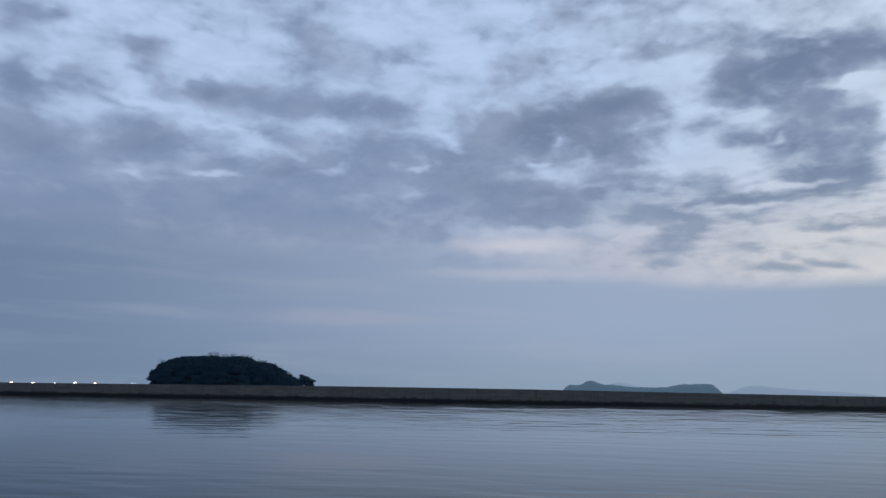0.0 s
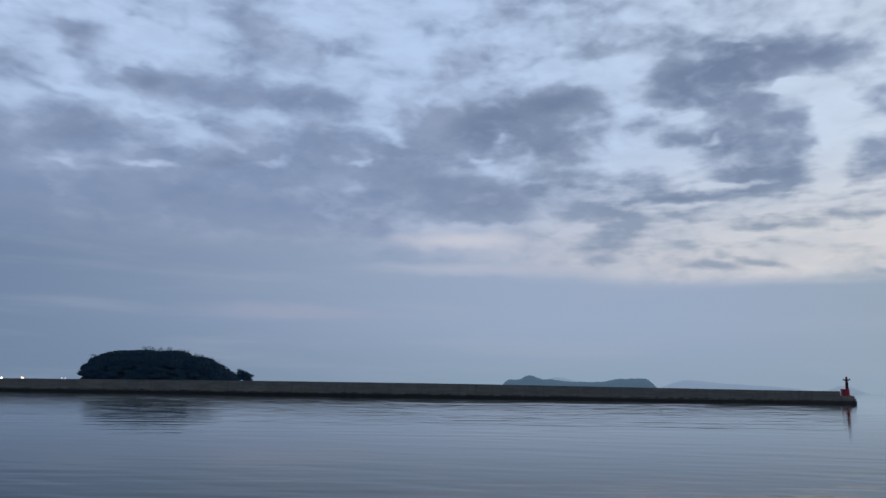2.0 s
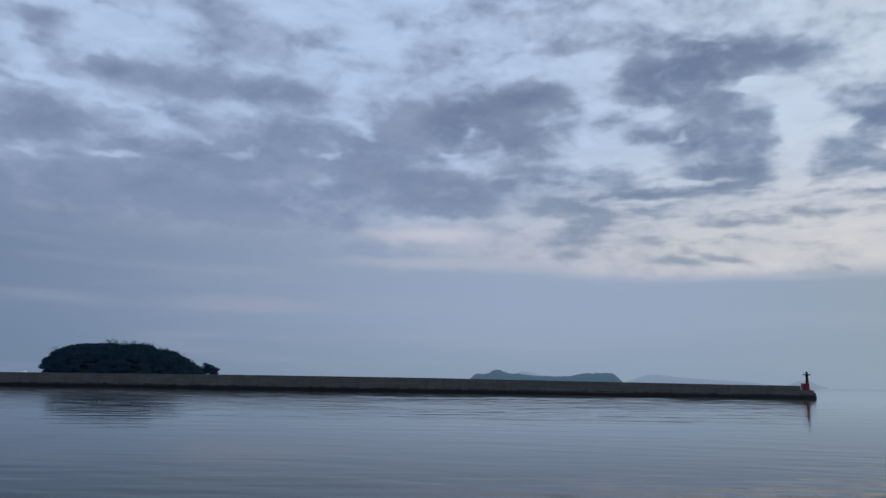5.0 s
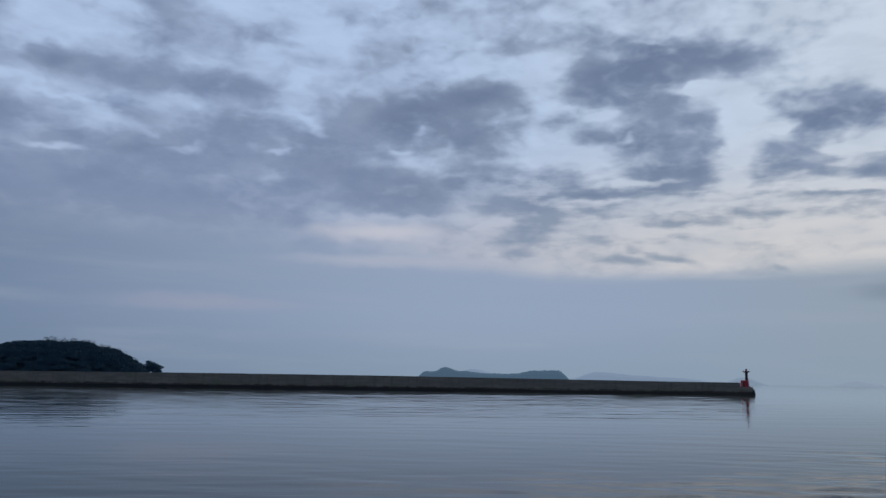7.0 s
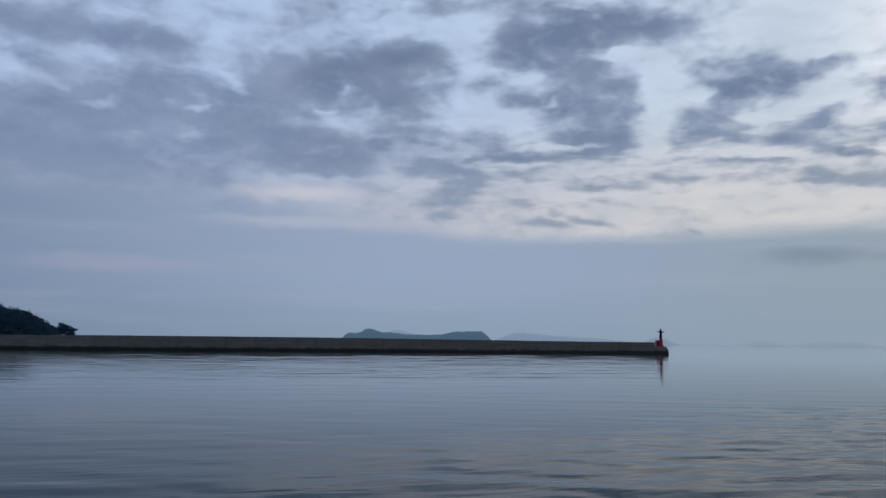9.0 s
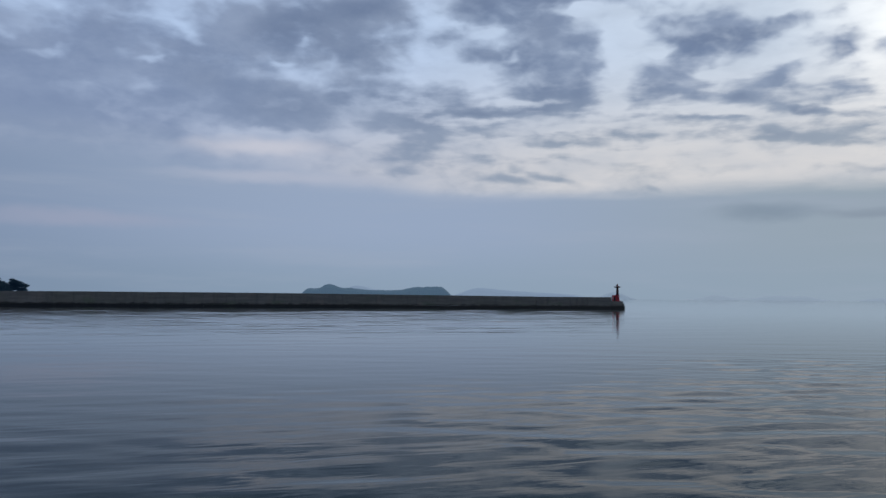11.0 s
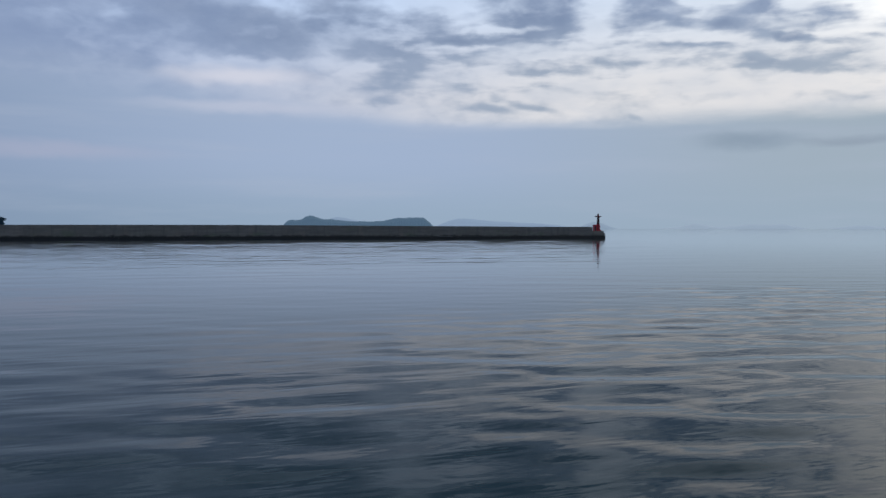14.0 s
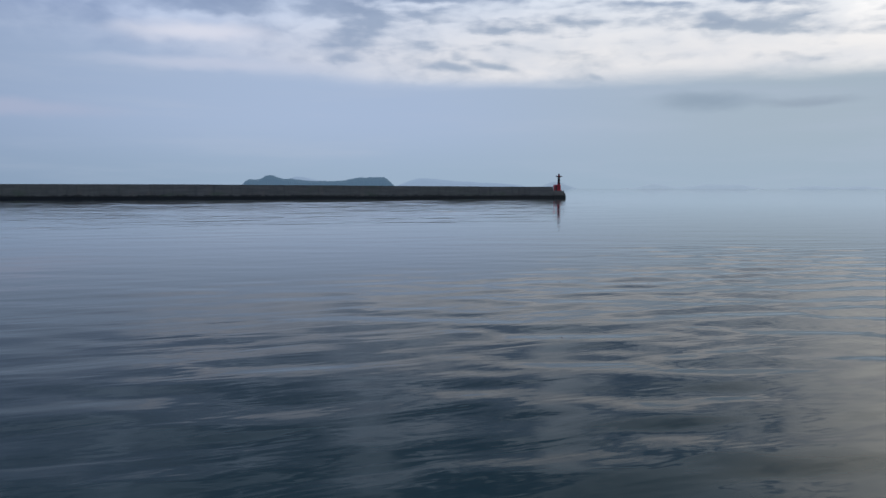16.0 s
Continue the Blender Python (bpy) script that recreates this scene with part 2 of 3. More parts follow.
    clear = n.mix(n.smooth(el, 8.5, 18.0), clear_low, clear_high)
    veil = n.noise(n.xyz(n.math("MULTIPLY", az, 0.22), n.math("MULTIPLY", el, 0.7), 11.0), 1.0, 4.0, 0.5, 0.3).outputs["Fac"]
    clear = n.mix(n.smooth(veil, 0.35, 0.7, 0.0, 0.28), clear, n.mix(west, (0.27, 0.34, 0.51), (0.40, 0.46, 0.57)))
    tones = n.noise(deck, 6.5, 6.0, 0.6).outputs["Fac"]
    thick_tone = n.mix(n.smooth(tones, 0.3, 0.7), n.mix(n.smooth(az, -6.0, 14.0), (0.205, 0.27, 0.43), (0.185, 0.245, 0.385)), n.mix(n.smooth(az, -6.0, 14.0), (0.275, 0.345, 0.51), (0.285, 0.35, 0.495)))
    # overhead, above the view, the deck is closed and darkened to dim near water
    thick_tone = n.mix(n.smooth(el, 26.5, 31.0), thick_tone, n.mix(n.smooth(az, 5.0, 50.0), n.mix(tones, (0.035, 0.06, 0.09), (0.09, 0.13, 0.185)), n.mix(tones, (0.20, 0.235, 0.275), (0.33, 0.36, 0.39))))
    thick_tone = n.mix(n.smooth(el, 16.0, 9.0), thick_tone, n.mix(west, (0.225, 0.29, 0.45), (0.335, 0.385, 0.47)))
    # the thickest masses let least light through
    thick_tone = n.mix(n.math("MULTIPLY", n.smooth(el, 9.0, 14.0), n.smooth(total, 0.75, 1.5, 0.0, 0.6)), thick_tone, (0.14, 0.19, 0.315))
    sky = n.mix(cover, clear, thick_tone)
    # the even haze under the deck
    edge = n.math("ADD", el, n.math("MULTIPLY", n.math("SUBTRACT", n.noise(n.xyz(n.math("MULTIPLY", az, 0.06), n.math("MULTIPLY", el, 0.4)), 1.0, 5.0).outputs["Fac"], 0.5), 1.8))
    haze = n.smooth(edge, n.smooth(az, 18.0, -8.0, 8.2, 13.0), n.smooth(az, 18.0, -8.0, 6.7, 8.2))
    haze_tone = n.mix(n.smooth(az, -36.0, 14.0), (0.155, 0.22, 0.35), (0.32, 0.395, 0.55))
    haze_tone = n.mix(n.smooth(az, 20.0, 50.0), haze_tone, (0.31, 0.372, 0.458))
    haze_tone = n.mix(n.smooth(el, 5.0, 0.0), haze_tone, n.mix(n.smooth(az, -34.0, 20.0), (0.16, 0.225, 0.345), (0.275, 0.358, 0.475)))
    haze_tone = n.mix(n.smooth(az, 15.0, 50.0), haze_tone, n.mix(0.5, haze_tone, (0.325, 0.39, 0.455)))
    streak = n.noise(n.xyz(n.math("MULTIPLY", az, 0.05), n.math("MULTIPLY", el, 0.45), 3.0), 1.3, 4.0).outputs["Fac"]
    haze_tone = n.mix(n.smooth(streak, 0.45, 0.78, 0.0, 0.28), haze_tone, (0.38, 0.425, 0.54))
    sky = n.mix(haze, sky, haze_tone)
    # a faint bank floating in the western haze, and a rosy streak over the island
    for a, e, w, h, tone, amount in ((40.4, 5.8, 5.0, 0.9, (0.24, 0.30, 0.385), 0.9), (46.5, 5.6, 4.5, 0.5, (0.25, 0.30, 0.38), 0.7), (-6.5, 5.0, 10.0, 0.9, (0.37, 0.385, 0.51), 0.5), (5.5, 10.3, 7.5, 0.9, (0.60, 0.60, 0.69), 0.8), (6.5, 8.3, 11.0, 0.7, (0.46, 0.49, 0.61), 0.7)):
        put = n.add("ShaderNodeMapping", {"Vector": spot, "Location": (a, e, 0), "Scale": (w, h, 1)}, vector_type="TEXTURE")
        ball = n.add("ShaderNodeTexGradient", {"Vector": put.outputs[0]}, gradient="SPHERICAL").outputs["Fac"]
        sky = n.mix(n.smooth(ball, 0.0, 0.9, 0.0, amount), sky, tone)
    sky = n.mix(1.0, sky, (0.98, 1.0, 0.99), "MULTIPLY")
    # the sky opposite the set sun is darker and bluer
    away = n.smooth(n.math("ABSOLUTE", n.math("SUBTRACT", az, 30.0)), 70.0, 160.0)
    sky = n.mix(away, sky, n.mix(1.0, sky, (0.62, 0.68, 0.82), "MULTIPLY"))
    light = n.add("ShaderNodeBackground", {"Color": sky, "Strength": 1.0})
    out = n.add("ShaderNodeOutputWorld")
    world.node_tree.links.new(light.outputs[0], out.inputs[0])


build_sky()


# ---- materials ----
def material(name):
    m = bpy.data.materials.new(name)
    m.use_nodes = True
    n = Nodes(m.node_tree)
    out = n.add("ShaderNodeOutputMaterial")
    shader = n.add("ShaderNodeBsdfPrincipled")
    m.node_tree.links.new(shader.outputs[0], out.inputs[0])
    return m, n, shader


def water_material():
    m, n, s = material("sea_water")
    at = n.add("ShaderNodeTexCoord").outputs["Object"]

    def layer(along, across, scale, detail, turn, seed):
        put = n.add("ShaderNodeMapping", {"Vector": at, "Location": (seed, seed * 2, seed), "Rotation": (0, 0, radians(turn)), "Scale": (along, across, 1)})
        return n.noise(put.outputs[0], scale, detail, 0.5, 0.4).outputs["Fac"]

    sep = n.add("ShaderNodeSeparateXYZ", {0: at})
    # a light breeze roughens the water round the quay, farther out towards the west
    reach = n.smooth(n.math("DIVIDE", sep.outputs[0], n.math("MAXIMUM", sep.outputs[1], 1.0)), 0.3, 1.0, 0.0, 22.0)
    out = n.math("SUBTRACT", n.add("ShaderNodeVectorMath", {0: at}, operation="LENGTH").outputs["Value"], reach)
    breeze = n.smooth(n.math("ADD", out, n.math("MULTIPLY", layer(0.4, 1.0, 0.08, 2.0, 15, 5), 16.0)), 18.0, 38.0, 1.0, 0.18)
    breeze = n.math("ADD", breeze, n.math("MULTIPLY", n.smooth(sep.outputs[1], 100.0, 200.0, 0.0, 0.25), n.smooth(sep.outputs[0], 130.0, 90.0)))
    breeze = n.math("ADD", breeze, n.math("MULTIPLY", n.smooth(sep.outputs[0], -8.0, -28.0, 0.0, 0.1), n.smooth(sep.outputs[1], 35.0, 60.0)))
    chop = n.math("MULTIPLY", layer(0.26, 1.0, 1.5, 2.0, 8, 2), 0.020)
    ripple = n.math("MULTIPLY", layer(0.4, 1.0, 5.0, 2.0, -5, 3), 0.0028)
    height = n.math("MULTIPLY", n.math("ADD", chop, ripple), breeze)
    # long-crested wavelets out in the harbour basin
    lines = n.math("MULTIPLY", layer(0.07, 1.0, 0.5, 2.0, 3, 6), n.math("MULTIPLY", n.smooth(sep.outputs[1], 45.0, 100.0, 0.0, 0.006), n.smooth(sep.outputs[0], 130.0, 90.0)))
    height = n.math("ADD", height, lines)
    bump = n.add("ShaderNodeBump", {"Height": height, "Distance": 1.0, "Strength": 1.0}).outputs[0]
    deep = n.mix(layer(1, 1, 0.05, 3.0, 0, 8), (0.001, 0.029, 0.037), (0.002, 0.035, 0.043))
    body = n.add("ShaderNodeBsdfDiffuse", {"Color": deep})
    gloss = n.add("ShaderNodeBsdfGlossy", {"Color": (1.0, 1.0, 1.0, 1.0), "Roughness": 0.035, "Normal": bump})
    facing = n.add("ShaderNodeFresnel", {"IOR": 1.333, "Normal": bump}).outputs[0]
    share = n.math("MULTIPLY", n.math("POWER", facing, 1.45), 1.16, clamp=True)
    both = n.add("ShaderNodeMixShader", {0: share, 1: body.outputs[0], 2: gloss.outputs[0]})
    m.node_tree.nodes.remove(s)
    m.node_tree.links.new(both.outputs[0], n.tree.nodes["Material Output"].inputs[0])
    return m


def concrete_material(name, tone, wet=False):
    m, n, s = material(name)
    at = n.add("ShaderNodeTexCoord").outputs["Object"]
    pick = n.add("ShaderNodeObjectInfo").outputs["Random"]
    grain = n.noise(at, 14.0, 6.0, 0.65).outputs["Fac"]
    put = n.add("ShaderNodeMapping", {"Vector": at, "Scale": (0.12, 0.12, 0.9)})
    runs = n.noise(put.outputs[0], 1.3, 5.0, 0.6).outputs["Fac"]
    blotch = n.noise(at, 0.35, 4.0, 0.55).outputs["Fac"]
    dark = tuple(c * 0.68 for c in tone)
    base = n.mix(n.smooth(runs, 0.35, 0.7), dark, tone)
    base = n.mix(n.smooth(blotch, 0.5, 0.75, 0.0, 0.5), base, (tone[0] * 1.15, tone[1] * 1.0, tone[2] * 0.92))
    base = n.mix(n.math("MULTIPLY", pick, 0.35), base, (tone[0] * 0.75, tone[1] * 0.8, tone[2] * 0.7))
    base = n.mix(n.smooth(grain, 0.55, 0.8, 0.0, 0.4), base, dark)
    if not wet:
        # rain runs under the crest, and the weed that the tide leaves above the footing
        high = n.add("ShaderNodeSeparateXYZ", {0: at}).outputs[2]
        drip = n.noise(n.add("ShaderNodeMapping", {"Vector": at, "Scale": (1.0, 1.0, 0.12)}).outputs[0], 0.9, 5.0, 0.65).outputs["Fac"]
        base = n.mix(n.smooth(drip, 0.48, 0.72, 0.0, 0.55), base, (tone[0] * 0.45, tone[1] * 0.5, tone[2] * 0.48))
        weed = n.math("ADD", high, n.math("MULTIPLY", n.math("SUBTRACT", n.noise(at, 0.6, 5.0, 0.6).outputs["Fac"], 0.5), 1.4))
        base = n.mix(n.smooth(weed, 1.15, 0.75, 0.0, 0.8), base, (0.022, 0.026, 0.02))
        moss = n.noise(n.add("ShaderNodeMapping", {"Vector": at, "Scale": (0.25, 0.25, 0.8)}).outputs[0], 0.5, 4.0, 0.6).outputs["Fac"]
        base = n.mix(n.smooth(moss, 0.55, 0.7, 0.0, 0.5), base, (tone[0] * 0.55, tone[1] * 0.75, tone[2] * 0.5))
    n.put(s.inputs["Base Color"], base)
    s.inputs["Roughness"].default_value = 0.5 if wet else 0.9
    bump = n.add("ShaderNodeBump", {"Height": grain, "Distance": 0.01, "Strength": 0.6})
    n.put(s.inputs["Normal"], bump.outputs[0])
    return m


def painted_material(name, tone, rust=0.25):
    m, n, s = material(name)
    at = n.add("ShaderNodeTexCoord").outputs["Object"]
    wear = n.noise(at, 2.5, 6.0, 0.6).outputs["Fac"]
    streak = n.noise(n.add("ShaderNodeMapping", {"Vector": at, "Scale": (4, 4, 0.6)}).outputs[0], 2.0, 4.0).outputs["Fac"]
    base = n.mix(n.smooth(wear, 0.4, 0.8, 0.0, 0.5), tone, tuple(c * 0.6 for c in tone))
    base = n.mix(n.smooth(streak, 0.6, 0.8, 0.0, rust), base, (0.10, 0.04, 0.02))
    n.put(s.inputs["Base Color"], base)
    s.inputs["Roughness"].default_value = 0.45
    return m


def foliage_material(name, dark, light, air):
    """Leaves across the harbour: their own green, a little misty air painted as emission."""
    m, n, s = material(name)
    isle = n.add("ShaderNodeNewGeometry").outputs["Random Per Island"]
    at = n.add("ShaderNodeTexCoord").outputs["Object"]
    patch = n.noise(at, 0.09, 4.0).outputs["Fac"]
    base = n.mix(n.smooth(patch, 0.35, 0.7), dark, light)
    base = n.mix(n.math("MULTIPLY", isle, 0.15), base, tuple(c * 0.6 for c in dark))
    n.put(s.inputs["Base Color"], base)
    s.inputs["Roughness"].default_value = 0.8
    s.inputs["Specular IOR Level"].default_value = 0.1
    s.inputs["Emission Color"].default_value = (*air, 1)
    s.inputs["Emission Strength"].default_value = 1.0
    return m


def plain_material(name, tone, rough=0.7, metal=0.0):
    m, n, s = material(name)
    at = n.add("ShaderNodeTexCoord").outputs["Object"]
    grain = n.noise(at, 6.0, 5.0).outputs["Fac"]
    n.put(s.inputs["Base Color"], n.mix(grain, tuple(c * 0.75 for c in tone), tuple(min(1, c * 1.2) for c in tone)))
    s.inputs["Roughness"].default_value = rough
    s.inputs["Metallic"].default_value = metal
    return m


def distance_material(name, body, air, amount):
    """Land kilometres off: its own colour, the glowing air between painted in as emission."""
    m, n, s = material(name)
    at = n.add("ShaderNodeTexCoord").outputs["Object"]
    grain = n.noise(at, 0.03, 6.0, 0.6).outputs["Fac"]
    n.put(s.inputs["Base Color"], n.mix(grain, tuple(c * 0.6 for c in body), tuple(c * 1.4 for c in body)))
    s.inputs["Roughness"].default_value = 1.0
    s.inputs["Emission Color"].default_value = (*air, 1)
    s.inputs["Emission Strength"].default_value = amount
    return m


def lamp_material(name, tone, strength):
    m, n, s = material(name)
    s.inputs["Base Color"].default_value = (0.8, 0.8, 0.8, 1)
    s.inputs["Emission Color"].default_value = (*tone, 1)
    s.inputs["Emission Strength"].default_value = strength
    return m


WATER = water_material()
CONCRETE = concrete_material("weathered_concrete", (0.225, 0.215, 0.198))
WET_CONCRETE = concrete_material("weed_covered_concrete", (0.012, 0.013, 0.012), wet=True)
CAP_CONCRETE = concrete_material("pale_concrete", (0.24, 0.22, 0.195))
RED = painted_material("red_paint", (0.55, 0.03, 0.05))
# the tower's red darkened: shade of its backlit upper parts put into the paint
BACKLIT_RED = painted_material("backlit_red_paint", (0.07, 0.010, 0.014))
DARK_STEEL = plain_material("dark_steel", (0.05, 0.05, 0.055), 0.5, 0.6)
LEAVES = foliage_material("hazed_evergreen_leaves", (0.024, 0.050, 0.062), (0.034, 0.066, 0.072), (0.0010, 0.0032, 0.0088))
PALE_LEAVES = foliage_material("hazed_pale_thin_leaves", (0.20, 0.22, 0.22), (0.27, 0.29, 0.28), (0.004, 0.009, 0.018))
SOIL = plain_material("dark_undergrowth", (0.016, 0.034, 0.048), 1.0)
BARK = plain_material("bark", (0.05, 0.04, 0.032), 0.9)
LENS = plain_material("lens_glass", (0.5, 0.08, 0.08), 0.15)
LAMP_WARM = lamp_material("lamp_warm", (1.0, 0.62, 0.35), 9.0)
LAMP_WHITE = lamp_material("lamp_white", (1.0, 0.93, 0.85), 9.0)
LAMP_DIM = lamp_material("lamp_dim", (0.9, 0.95, 1.0), 2.0)
FAR_LAND = distance_material("far_island_haze_glow", (0.03, 0.045, 0.035), (0.06, 0.105, 0.165), 1.0)
FAINT_LAND = distance_material("faint_mountain_haze_glow", (0.04, 0.05, 0.05), (0.20, 0.272, 0.385), 1.0)
DIM_LAND = distance_material("dim_hill_haze_glow", (0.04, 0.05, 0.05), (0.215, 0.285, 0.38), 1.0)
FAINTER_LAND = distance_material("fainter_hill_haze_glow", (0.04, 0.05, 0.05), (0.262, 0.332, 0.425), 1.0)


# ---- mesh helpers ----
def part(name, bm, mat, parent=None, label=""):
    mesh = bpy.data.meshes.new(name)
    bm.to_mesh(mesh)
    bm.free()
    mesh.materials.append(mat)
    ob = new(name, mesh)
    ob.parent = parent
    return tagged(ob, label)


def empty(name, at, turn=0.0):
    ob = new(name)
    ob.empty_display_size = 0.5
    ob.matrix_basis = pose(*at, 0, 0, turn)
    return ob


def box(x0, x1, y0, y1, z0, z1, bevel=0.0, bm=None):
    own = bmesh.new()
    bmesh.ops.create_cube(own, size=1.0)
    for v in own.verts:
        v.co = Vector((x0 + (v.co.x + 0.5) * (x1 - x0), y0 + (v.co.y + 0.5) * (y1 - y0), z0 + (v.co.z + 0.5) * (z1 - z0)))
    if bevel:
        bmesh.ops.bevel(own, geom=own.edges[:], offset=bevel, segments=2, affect="EDGES")
    return own


def lathe(profile, steps=20):
    """A turned solid from (radius, height) pairs."""
    bm = bmesh.new()
    rings = []
    for r, z in profile:
        rings.append([bm.verts.new((r * math.cos(2 * math.pi * k / steps), r * math.sin(2 * math.pi * k / steps), z)) for k in range(steps)])
    for a, b in zip(rings, rings[1:]):
        for k in range(steps):
            bm.faces.new((a[k], a[(k + 1) % steps], b[(k + 1) % steps], b[k]))
    bm.faces.new(rings[0][::-1])
    bm.faces.new(rings[-1])
    return bm


def tube(points, radius, steps=6):
    bm = bmesh.new()
    rings = []
    for i, p in enumerate(points):
        p = Vector(p)
        ahead = Vector(points[min(i + 1, len(points) - 1)]) - Vector(points[max(i - 1, 0)])
        side = ahead.orthogonal().normalized()
        up = ahead.cross(side).normalized()
        r = radius[i] if isinstance(radius, (list, tuple)) else radius
        rings.append([bm.verts.new(p + r * (math.cos(2 * math.pi * k / steps) * side + math.sin(2 * math.pi * k / steps) * up)) for k in range(steps)])
    for a, b in zip(rings, rings[1:]):
        for k in range(steps):
            bm.faces.new((a[k], a[(k + 1) % steps], b[(k + 1) % steps], b[k]))
    bm.faces.new(rings[0][::-1])
    bm.faces.new(rings[-1])
    return bm


def join(*bms):
    first = bms[0]
    for other in bms[1:]:
        mesh = bpy.data.meshes.new("joined")
        other.to_mesh(mesh)
        other.free()
        first.from_mesh(mesh)
        bpy.data.meshes.remove(mesh)
    return first


def moved(bm, x, y, z):
    bmesh.ops.translate(bm, verts=bm.verts[:], vec=(x, y, z))
    return bm


def polar(az, d, z=0.0):
    return Vector((d * math.sin(radians(az)), d * math.cos(radians(az)), z))


def mesh_object(name, verts, faces, mat, parent=None, label=""):
    mesh = bpy.data.meshes.new(name)
    mesh.from_pydata(verts.tolist() if hasattr(verts, "tolist") else verts, [], faces.tolist() if hasattr(faces, "tolist") else faces)
    mesh.materials.append(mat)
    mesh.update()
    ob = new(name, mesh)
    ob.parent = parent
    return tagged(ob, label)


RNG = np.random.default_rng(7)


def leaf_cloud(centres, radii, per, size):
    """Small tilted leaf sprays scattered through the outer shell of many clumps: vertices and quads."""
    count = len(centres) * per
    c = np.repeat(centres, per, axis=0)
    r = np.repeat(radii, per, axis=0)
    way = RNG.normal(size=(count, 3))
    way /= np.linalg.norm(way, axis=1)[:, None]
    c = c + way * r * RNG.uniform(0.55, 1.08, size=(count, 1))
    a = RNG.normal(size=(count, 3))
    a /= np.linalg.norm(a, axis=1)[:, None]
    b = np.cross(a, way)
    b /= np.linalg.norm(b, axis=1)[:, None] + 1e-6
    s = size * RNG.uniform(0.6, 1.4, size=(count, 1))
    verts = np.stack([c - a * s, c - b * s * 0.6, c + a * s, c + b * s * 0.6], axis=1).reshape(-1, 3)
    return verts, np.arange(count * 4).reshape(-1, 4)


# ---- the sea ----
def spread_lines(points):
    """Grid lines from (start, step) pairs, the last pair giving the end."""
    lines = []
    for (a, step), (b, _) in zip(points, points[1:]):
        lines.append(np.arange(a, b - 1e-6, step))
    return np.concatenate(lines + [np.array([points[-1][0]])])


def build_sea():
    """One sheet to the horizon, with real waves in the harbour that die away far out."""
    ys = spread_lines([(-4900, 600), (-100, 20), (0, 0.2), (40, 0.3), (90, 0.42), (170, 0.7), (320, 6), (420, 80), (900, 400), (4900, 0)])
    xs = spread_lines([(-4900, 600), (-700, 60), (-280, 3), (-60, 0.7), (-16, 0.3), (32, 0.7), (70, 1.5), (200, 4), (400, 60), (700, 600), (4900, 0)])
    gx, gy = np.meshgrid(xs, ys)
    rnd = np.random.default_rng(21)
    z = np.zeros_like(gx)
    # near the quay short waves run freely; farther out the surface lies slicker
    ratio = np.clip((gx / np.maximum(gy, 1.0) - 0.3) / 0.7, 0, 1)
    out = np.hypot(gx, gy) - 22.0 * ratio + 3 * np.sin(gx * 0.13 + 1.0) + 2 * np.sin(gx * 0.31 + gy * 0.1)
    near = 1.0 / (1.0 + np.exp((out - 21.0) / 3.5))
    far = np.clip((gy - 70.0) / 90.0, 0, 1) / (1.0 + np.exp((gx - 0.55 * gy) / 8.0))
    east = 1.0 / (1.0 + np.exp((gx + 14.0) / 7.0))
    slick = 0.5 + 0.5 * np.sin(gx * 0.021 + 0.6) * np.sin(gy * 0.045 + gx * 0.008)
    for k in range(34):
        length = 0.8 * 1.065 ** k * rnd.uniform(0.95, 1.05)
        turn = rnd.normal(0.32, 0.32)
        steep = 0.0108 if length < 2.6 else 0.0075
        number = 2 * math.pi / length
        wave = np.sin(number * (gy * math.cos(turn) + gx * math.sin(turn)) + rnd.uniform(0, 6.28) + 0.8 * np.sin(gx * 0.09 + k))
        if length < 2.6:
            strength = 1.2 * near * (1 + 0.15 * ratio) + (1 - near) * (0.10 + 0.2 * far)
        else:
            strength = 0.35 * near + (1 - near) * (0.13 - 0.09 * east + 0.15 * far * slick * (1 - east))
        # waves shorter than the grid can carry are left to the surface's relief
        step = np.gradient(ys)[:, None]
        carried = np.clip(length / step - 2.5, 0, 1)
        z += steep / number * wave * strength * carried
    # fine long-crested ripples all over the basin
    basin = np.clip((gy - 36.0) / 50.0, 0, 1) / (1.0 + np.exp((gx - 0.62 * gy) / 5.0)) * (1 - 0.5 * east * np.clip((185.0 - gy) / 50.0, 0, 1))
    for k in range(11):
        length = 1.5 * 1.13 ** k
        turn = rnd.normal(-0.06, 0.13)
        number = 2 * math.pi / length
        wave = np.sin(number * (gy * math.cos(turn) + gx * math.sin(turn)) + rnd.uniform(0, 6.28) + 1.1 * np.sin(gx * 0.06 + 3 * k))
        z += 0.0062 / number * wave * basin * np.clip(length / np.gradient(ys)[:, None] - 2.2, 0, 1)
    # long-crested swell bands between the slick and the wall
    band = np.clip((gy - 38.0) / 50.0, 0, 1) / (1.0 + np.exp(-(gx - 5.0) / 7.0)) / (1.0 + np.exp((gx - 0.6 * gy) / 6.0))
    for k in range(9):
        length = 4.0 * 1.11 ** k
        turn = rnd.normal(0.04, 0.10)
        number = 2 * math.pi / length
        z += 0.0068 / number * np.sin(number * (gy * math.cos(turn) + gx * math.sin(turn)) + rnd.uniform(0, 6.28) + 1.3 * np.sin(gx * 0.045 + 2 * k)) * band
    z *= np.clip((700 - np.hypot(gx, gy)) / 300, 0, 1) * np.clip((420 - np.abs(gx)) / 100, 0, 1)
    ny, nx = gx.shape
    verts = np.stack([gx, gy, z], axis=-1).reshape(-1, 3)
    a = (np.arange(ny - 1)[:, None] * nx + np.arange(nx - 1)).reshape(-1)
